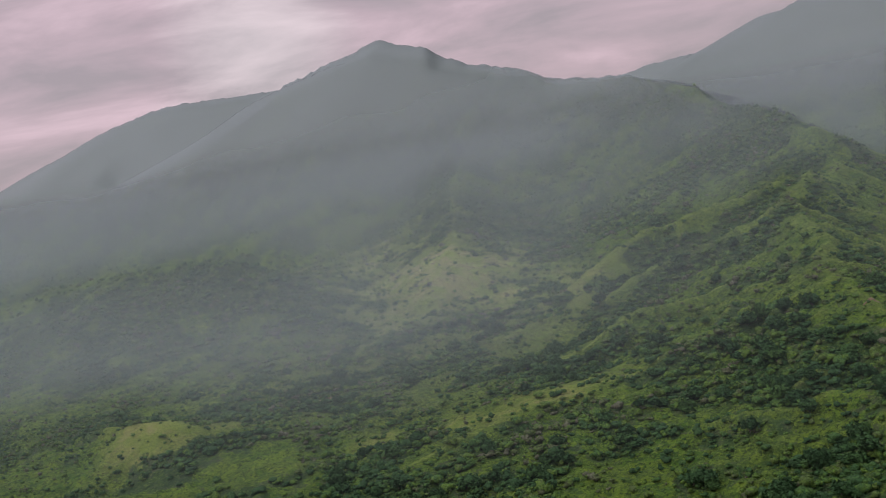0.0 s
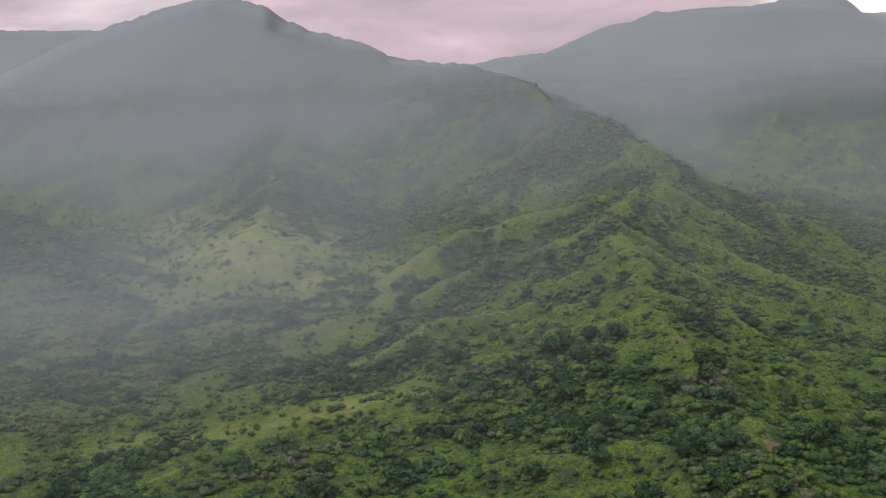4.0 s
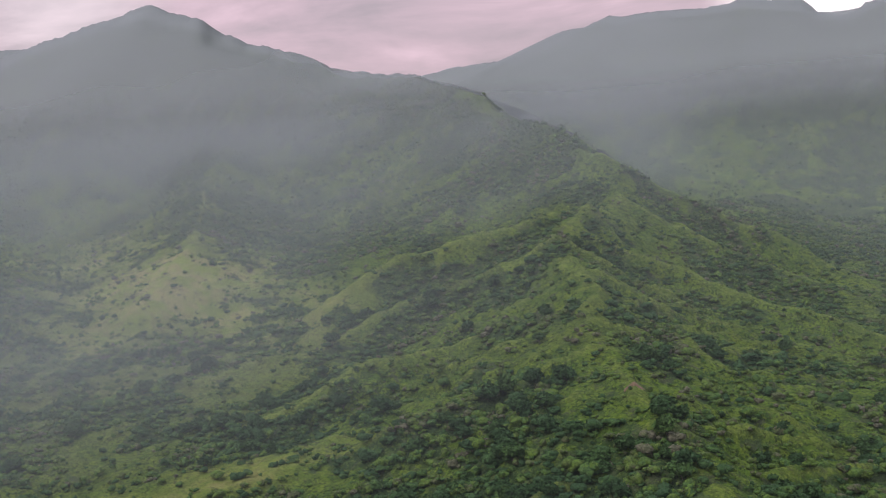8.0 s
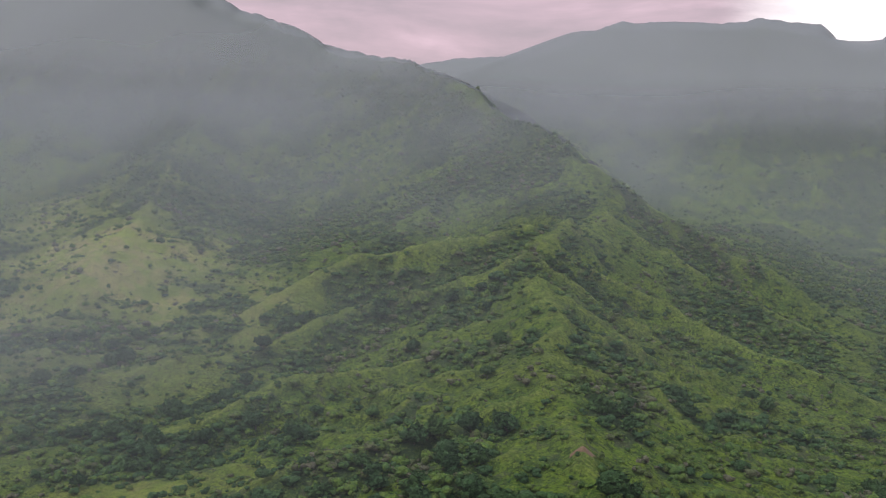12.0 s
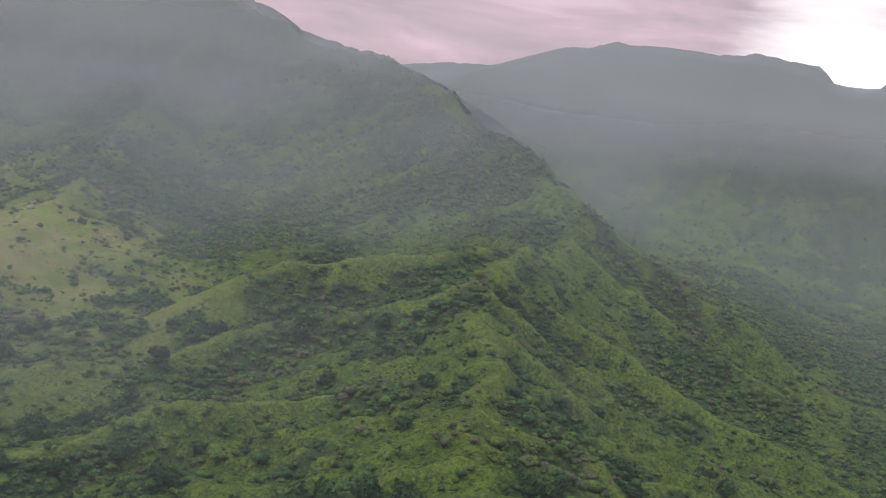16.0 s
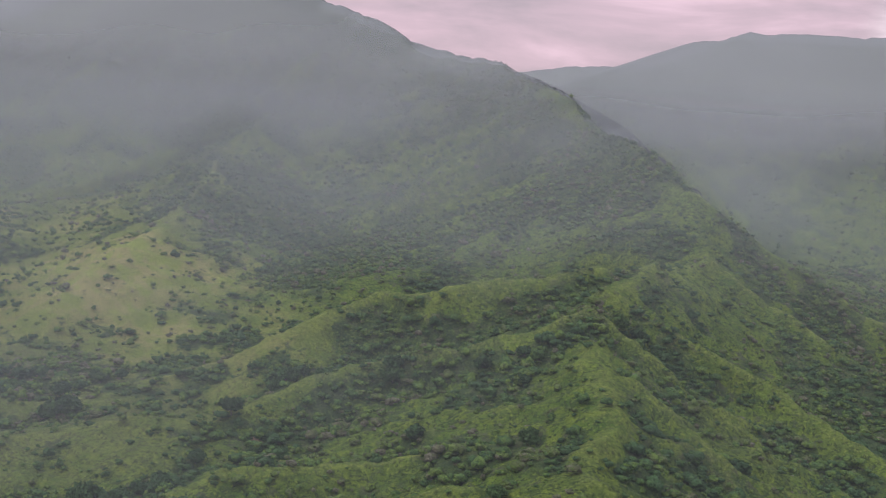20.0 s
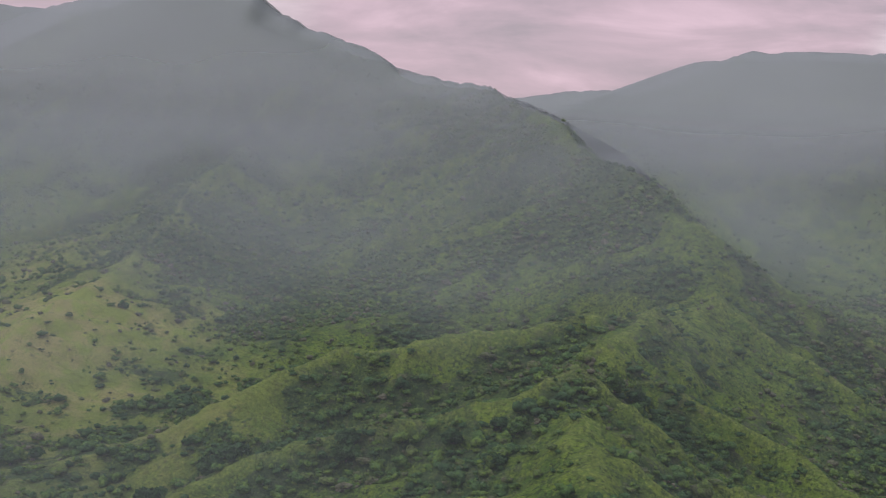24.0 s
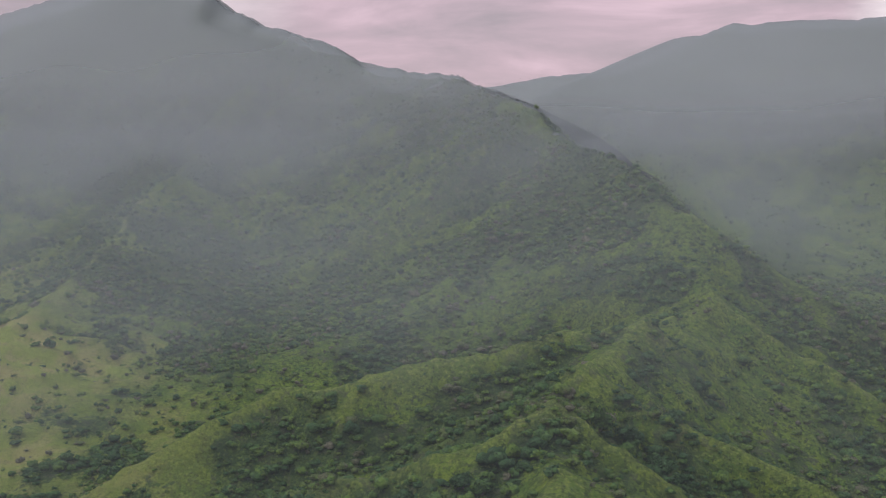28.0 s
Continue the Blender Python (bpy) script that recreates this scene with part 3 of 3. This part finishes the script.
SIDE = (np.roll(GZ, 9, 1) + np.roll(GZ, -9, 1) + np.roll(GZ, 4, 0) + np.roll(GZ, -4, 0)) / 4 - GZ
# Kept up far out: gully scrub, its dark tone also replacing weak rib shading.
SIDE = SIDE / np.clip(RR / 850, 0.7, 1.7) ** 1.5 * np.clip((RR - 400) / 80, 0, 1) * (TT < math.radians(17)) * (TT > math.radians(-57))
SCRUB = cover(GX, GY, GZ, SIDE)
GZ = GZ + canopy(GX, GY, SCRUB) * np.clip((RR - 340) / 60, 0, 1)
# Convex rib tops turn paler too: pale grass, and lit crests painted in.
ground = sheet("ground", GX, GY, GZ, GROUND, (("scrub", SCRUB), ("meadow", sunlit_meadow_cover(GX, GY)), ("dry", blob(GX, GY, -560, 1220, 230, 250)), ("strip", np.maximum(crest_strip(GX, GY), 0.5 * np.clip((-SIDE - 2.2) / 2.0, 0, 1) * (RR < 1500)))), wrap=True)
tagged(ground, "green grass and dark scrub over folded volcanic ridges", "ground", kind="structure")

# ---------------------------------------------------------------- bare soil scars


def soil_material():
    g = Mat("bare_soil")
    pos = g.node("ShaderNodeNewGeometry").outputs["Position"]
    tone = g.node("ShaderNodeObjectInfo").outputs["Random"]
    col = g.mix(g.noise(pos, 0.5, 4, 0.65, 9), (0.085, 0.040, 0.024), (0.150, 0.085, 0.050))
    col = g.mix(g.math("MULTIPLY", tone, 0.5), col, (0.20, 0.15, 0.085))
    b = g.node("ShaderNodeBsdfPrincipled", Base_Color=col, Roughness=0.95)
    g.l.new(b.outputs[0], g.out.inputs["Surface"])
    return g.m


SOIL = soil_material()
for cx, cy, long, wide, turn, what in ((-19, 922, 11, 5, 0.6, "red eroded soil bank on a ridge crest"), (-311, 1201, 8, 5, 0.2, "brown bare soil scar among scrub"),
                                      (-507, 952, 8, 6, 0.3, "dark red bare soil scar among scrub"), (-611, 986, 14, 8, 0.2, "tan dry clearing among dark bushes"),
                                      (-200, 990, 13, 4, 0.1, "brown worn earth beside a ridge track"), (40, 770, 8, 4, 0.9, "brown bare soil on a grassy ridge")):
    rr, aa = np.meshgrid(np.linspace(0, 1, 9), np.linspace(0, 2 * math.pi, 29)[:-1], indexing="ij")
    edge = 1 + 0.28 * np.sin(3 * aa + cx) + 0.16 * np.sin(7 * aa + cy)
    u, v = rr * edge * long * np.cos(aa), rr * edge * wide * np.sin(aa)
    sx, sy = cx + u * math.cos(turn) - v * math.sin(turn), cy + u * math.sin(turn) + v * math.cos(turn)
    sz = height(sx, sy)
    sz = sz + canopy(sx, sy, cover(sx, sy, sz)) + 0.5 - 1.2 * rr**3
    scar = sheet("bare_soil", sx, sy, sz, SOIL, wrap=True)
    tagged(scar, what, "bare soil", kind="structure")

# ---------------------------------------------------------------- see-through shells over the far slopes, added to stand in for distance haze
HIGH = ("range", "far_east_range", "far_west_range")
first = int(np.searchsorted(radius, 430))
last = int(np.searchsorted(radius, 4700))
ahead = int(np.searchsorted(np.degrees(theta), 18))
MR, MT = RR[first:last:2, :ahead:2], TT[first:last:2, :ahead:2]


def spread_over(z, rows, cols, pick):
    """A running maximum or mean over a window of cells."""
    for axis, n in ((0, rows), (1, cols)):
        pad = [(n, n) if k == axis else (0, 0) for k in (0, 1)]
        wide, size = np.pad(z, pad, mode="edge"), z.shape[axis]
        z = pick([np.take(wide, np.arange(k, k + size), axis) for k in range(2 * n + 1)], axis=0)
    return z


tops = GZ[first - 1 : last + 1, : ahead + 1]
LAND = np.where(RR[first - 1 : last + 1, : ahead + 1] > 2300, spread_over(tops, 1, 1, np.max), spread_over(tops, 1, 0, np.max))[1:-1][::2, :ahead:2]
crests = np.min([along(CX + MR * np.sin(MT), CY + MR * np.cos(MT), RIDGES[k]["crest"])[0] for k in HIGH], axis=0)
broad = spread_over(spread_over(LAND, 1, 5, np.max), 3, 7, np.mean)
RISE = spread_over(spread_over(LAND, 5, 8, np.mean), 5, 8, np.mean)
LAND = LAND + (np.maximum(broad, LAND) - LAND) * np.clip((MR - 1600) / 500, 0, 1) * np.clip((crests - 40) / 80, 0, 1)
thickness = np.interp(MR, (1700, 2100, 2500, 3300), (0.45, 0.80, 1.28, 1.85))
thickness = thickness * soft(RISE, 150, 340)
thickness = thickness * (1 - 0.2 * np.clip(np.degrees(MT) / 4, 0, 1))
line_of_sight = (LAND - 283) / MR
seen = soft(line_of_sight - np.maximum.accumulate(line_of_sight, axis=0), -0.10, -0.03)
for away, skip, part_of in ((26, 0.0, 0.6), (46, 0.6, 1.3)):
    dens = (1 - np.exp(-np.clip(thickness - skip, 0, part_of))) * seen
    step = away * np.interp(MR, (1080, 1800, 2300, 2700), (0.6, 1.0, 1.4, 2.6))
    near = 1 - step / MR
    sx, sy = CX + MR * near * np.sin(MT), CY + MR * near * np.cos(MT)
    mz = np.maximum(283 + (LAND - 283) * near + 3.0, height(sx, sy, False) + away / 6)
    veil = sheet("mist", sx, sy, mz, HAZE_SHELL, (("veil", dens),), faces_of=dens > 0.004)
    tagged(veil, "see-through grey shell over the far slopes, standing in for haze", "mist", kind="stuff")
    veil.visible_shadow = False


# see-through curtains added across the valley in place of haze, below the cloud level, thinning out towards the ground:
# line, density, where the top begins and ends
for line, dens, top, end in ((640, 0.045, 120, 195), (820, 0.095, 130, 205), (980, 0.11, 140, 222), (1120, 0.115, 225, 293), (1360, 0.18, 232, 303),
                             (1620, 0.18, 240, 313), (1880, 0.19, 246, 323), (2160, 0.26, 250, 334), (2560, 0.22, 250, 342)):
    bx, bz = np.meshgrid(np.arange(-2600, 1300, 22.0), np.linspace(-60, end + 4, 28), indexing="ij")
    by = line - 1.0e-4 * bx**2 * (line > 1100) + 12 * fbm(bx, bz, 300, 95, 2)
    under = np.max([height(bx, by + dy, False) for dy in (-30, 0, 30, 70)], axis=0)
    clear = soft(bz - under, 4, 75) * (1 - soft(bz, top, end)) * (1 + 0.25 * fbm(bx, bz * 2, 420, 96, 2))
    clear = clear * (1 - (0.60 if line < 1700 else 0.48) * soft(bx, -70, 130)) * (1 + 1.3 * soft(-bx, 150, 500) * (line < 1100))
    veil = sheet("mist", bx, by, bz, HAZE_CURTAIN, (("veil", np.clip(dens * clear, 0, 1)),), faces_of=clear > 0.01)
    tagged(veil, "see-through grey curtain across the valley, standing in for haze", "mist", kind="stuff")
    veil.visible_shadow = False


def ico(level):
    bm = bmesh.new()
    bmesh.ops.create_icosphere(bm, subdivisions=level, radius=1.0)
    v = np.array([p.co[:] for p in bm.verts])
    f = np.array([[p.index for p in q.verts] for q in bm.faces])
    bm.free()
    return v, f


def crown_template(rng, lumps, leaves, leaf=1.0, level=1):
    """A crown about 1 wide and 0.8 high, standing on z = 0: a few uneven lumps with loose sprays of leaves round them."""
    bv, bf = ico(level)
    vs, fs, count = [], [], 0
    centres = []
    for k in range(lumps):
        a = rng.uniform(0, 2 * math.pi)
        r = 0.0 if k == 0 else rng.uniform(0.18, 0.36)
        size = rng.uniform(0.24, 0.36) if k else 0.36
        c = np.array([r * math.cos(a), r * math.sin(a), rng.uniform(0.22, 0.52)])
        v = bv * (1 + 0.26 * rng.standard_normal((len(bv), 1)).clip(-1.4, 1.4)) * size * np.array([1, 1, 0.8]) + c
        centres.append((c, size))
        vs.append(v)
        fs.append(bf + count)
        count += len(v)
    for k in range(leaves):
        c, size = centres[rng.integers(len(centres))]
        n = rng.standard_normal(3)
        n[2] = abs(n[2]) * 0.8 - 0.1
        n /= np.linalg.norm(n)
        p = c + n * size * rng.uniform(0.75, 1.15)
        t = np.cross(n, rng.standard_normal(3))
        t /= np.linalg.norm(t)
        w = rng.uniform(0.09, 0.20) * leaf
        tip = n * rng.uniform(0.3, 1.1) + np.cross(n, t) * rng.uniform(0.4, 1.2)
        vs.append(np.array([p - t * w, p + t * w, p + tip * w * 1.3]))
        fs.append(np.array([[0, 1, 2]]) + count)
        count += 3
    v = np.concatenate(vs)
    v[:, 2] = np.maximum(v[:, 2], -0.04)
    return v.astype(np.float32), np.concatenate(fs)


def tri_mesh(name, v, f, material, attributes=(), smooth=True):
    me = bpy.data.meshes.new(name)
    me.vertices.add(len(v))
    me.vertices.foreach_set("co", np.ascontiguousarray(v, np.float32).ravel())
    me.loops.add(f.size)
    me.loops.foreach_set("vertex_index", f.ravel().astype(np.int32))
    me.polygons.add(len(f))
    me.polygons.foreach_set("loop_start", (np.arange(len(f)) * 3).astype(np.int32))
    me.polygons.foreach_set("use_smooth", np.full(len(f), smooth))
    for key, values in attributes:
        me.attributes.new(key, "FLOAT", "POINT").data.foreach_set("value", values.astype(np.float32))
    me.update(calc_edges=True)
    me.materials.append(material)
    return me


def spread(rng, count, r0, r1, power, a0, a1):
    """Places over a fan of land, thinner with distance by the power."""
    u = rng.uniform(0, 1, count)
    r = (r0**power + u * (r1**power - r0**power)) ** (1 / power)
    a = np.radians(rng.uniform(a0, a1, count))
    return CX + r * np.sin(a), CY + r * np.cos(a), r


def plant(name, label, count, sizes, templates, span, want, seed, power=1.0):
    """Many bushes as one mesh, kept where want() lets them grow."""
    rng = np.random.default_rng(seed)
    x, y, r = spread(rng, count, *span[:2], power, *span[2:])
    z = height(x, y) + 0.5
    ok = rng.uniform(0, 1, count) < want(x, y, z)
    x, y, z, r = x[ok], y[ok], z[ok], r[ok]
    size = sizes[0] + (sizes[1] - sizes[0]) * rng.uniform(0, 1, len(x)) ** 1.7
    turn, tall = rng.uniform(0, 2 * math.pi, len(x)), rng.uniform(0.6, 1.05, len(x))
    tint = np.clip(0.44 - 0.10 * cover(x, y, z) + 0.28 * fbm(x, y, 60, 60, 3) + 0.19 * rng.standard_normal(len(x)), 0.0, 0.95)
    pick = rng.integers(len(templates), size=len(x))
    vs, fs, ts, base = [], [], [], 0
    for k, (v, f) in enumerate(templates):
        m = pick == k
        c, s = np.cos(turn[m])[:, None], np.sin(turn[m])[:, None]
        w = size[m][:, None]
        px, py = (v[:, 0] * c - v[:, 1] * s) * w + x[m][:, None], (v[:, 0] * s + v[:, 1] * c) * w + y[m][:, None]
        pz = v[:, 2] * w * tall[m][:, None] + z[m][:, None]
        vs.append(np.stack([px, py, pz], -1).reshape(-1, 3))
        fs.append((f[None] + (np.arange(m.sum()) * len(v))[:, None, None]).reshape(-1, 3) + base)
        ts.append(np.repeat(tint[m], len(v)) + 0.09 * rng.standard_normal(m.sum() * len(v)))
        base += m.sum() * len(v)
    ob = new(name, tri_mesh(name, np.concatenate(vs), np.concatenate(fs), LEAF, (("tint", np.concatenate(ts)),)))
    return tagged(ob, label, "shrubs", kind="stuff")


rng = np.random.default_rng(11)
TINY = [crown_template(rng, 1, 4, 0.9) for _ in range(10)]
SMALL = [crown_template(rng, 2, 10, 0.75) for _ in range(10)]
MIDDLE = [crown_template(rng, 4, 14, 0.7) for _ in range(10)]


def off_crest(x, y):
    """Bare tops: nothing tall grows on the thin crests further up the land."""
    near = np.min([along(x, y, r["crest"])[0] for r in RIDGES.values()], axis=0)
    return np.clip((near - 2) / 7 + np.clip((1250 - y) / 150, 0, 1), 0.45, 1)


def in_scrub(x, y, z):
    c = cover(x, y, z)
    return off_crest(x, y) * np.clip((c - 0.20) * 1.8, 0.20, 1.0) * (1 - 0.62 * sunlit_meadow_cover(x, y))


def thick(x, y, z):
    return off_crest(x, y) * np.clip((cover(x, y, z) + 0.2 * fbm(x, y, 38, 44, 2) - 0.50) * 2.4, 0.03, 1.0)


def in_wood(x, y, z):
    return (x > 90) * np.clip((cover(x, y, z) - 0.35) * 2.2, 0.04, 1.0)


def on_range(x, y, z):
    crest = np.min([along(x, y, RIDGES[k]["crest"])[0] for k in HIGH], axis=0)
    return np.clip(z / 300 + 0.35 + 0.4 * (x > 100), 0, 1) * (crest > 22)


plant("scrub", "low mixed green and brown scrub over grass slopes", 37000, (3.0, 8.5), SMALL, (450, 1600, -42, 16), in_scrub, 1, 1.9)
plant("scrub", "low mixed green and brown scrub over a western hill", 10000, (3.5, 8.5), TINY, (900, 1900, -58, -40), in_scrub, 4)
plant("bushes", "rounded dark green bushes gathered in gullies", 21000, (6.0, 12.5), MIDDLE, (450, 1800, -50, 16), thick, 2, 1.8)
plant("bushes", "dark and olive bushes over the upper slopes of a ridge", 20000, (4.5, 10.5), TINY, (1550, 2350, -36, 8), in_scrub, 6, 1.6)
plant("forest", "dark green woods in patches on the floor and sides of the eastern valley", 9000, (6.0, 14.0), TINY, (1500, 2500, 1, 17), in_wood, 7, 1.4)
plant("forest", "dark wet forest on distant mountain slopes", 12000, (7.0, 13.0), TINY, (1700, 3300, -58, 17), on_range, 3)


def tree_meshes(rng, count):
    made = []
    for k in range(count):
        v, f = crown_template(rng, 6, 240, 0.8)
        v[:, 2] += 0.18
        crown = tri_mesh("crown", v, f, LEAF, (("tint", 0.035 * k + 0.1 * rng.uniform(0, 1, len(v))),))
        bm = bmesh.new()
        stems = [((0, 0, -0.12), (0.02, 0.01, 0.34), 0.035)]
        for b in range(4):
            a = b * 1.57 + rng.uniform(-0.5, 0.5)
            stems.append(((0.01, 0.005, rng.uniform(0.14, 0.26)), (0.24 * math.cos(a), 0.24 * math.sin(a), rng.uniform(0.42, 0.58)), 0.017))
        for p, q, w in stems:
            p, q = Vector(p), Vector(q)
            m = Matrix.Translation((p + q) / 2) @ (q - p).to_track_quat("Z", "Y").to_matrix().to_4x4()
            bmesh.ops.create_cone(bm, segments=6, radius1=w, radius2=w * 0.5, depth=(q - p).length, matrix=m)
        trunk = bpy.data.meshes.new("trunk")
        bm.to_mesh(trunk)
        bm.free()
        trunk.materials.append(BARK)
        made.append((crown, trunk))
    return made


def trees(count, seed):
    rng = np.random.default_rng(seed)
    kinds = tree_meshes(rng, 8)
    x, y, r = spread(rng, 6000, 430, 1200, 1.0, -42, 16)
    z = height(x, y)
    ok = np.flatnonzero((rng.uniform(0, 1, len(x)) < thick(x, y, z)))[:count]
    for i in ok:
        crown, trunk = kinds[rng.integers(len(kinds))]
        size = rng.uniform(9, 15)
        top = new("tree")
        top.matrix_world = pose(x[i], y[i], z[i], 0, 0, rng.uniform(0, 360)) @ Matrix.Diagonal((size, size, size * rng.uniform(0.8, 1.05), 1))
        for name, me in (("trunk", trunk), ("crown", crown)):
            new(name, me).parent = top
        tagged(top, "spreading dark green tree on a grassy ridge slope", "tree", "trees on the slopes")


trees(300, 5)
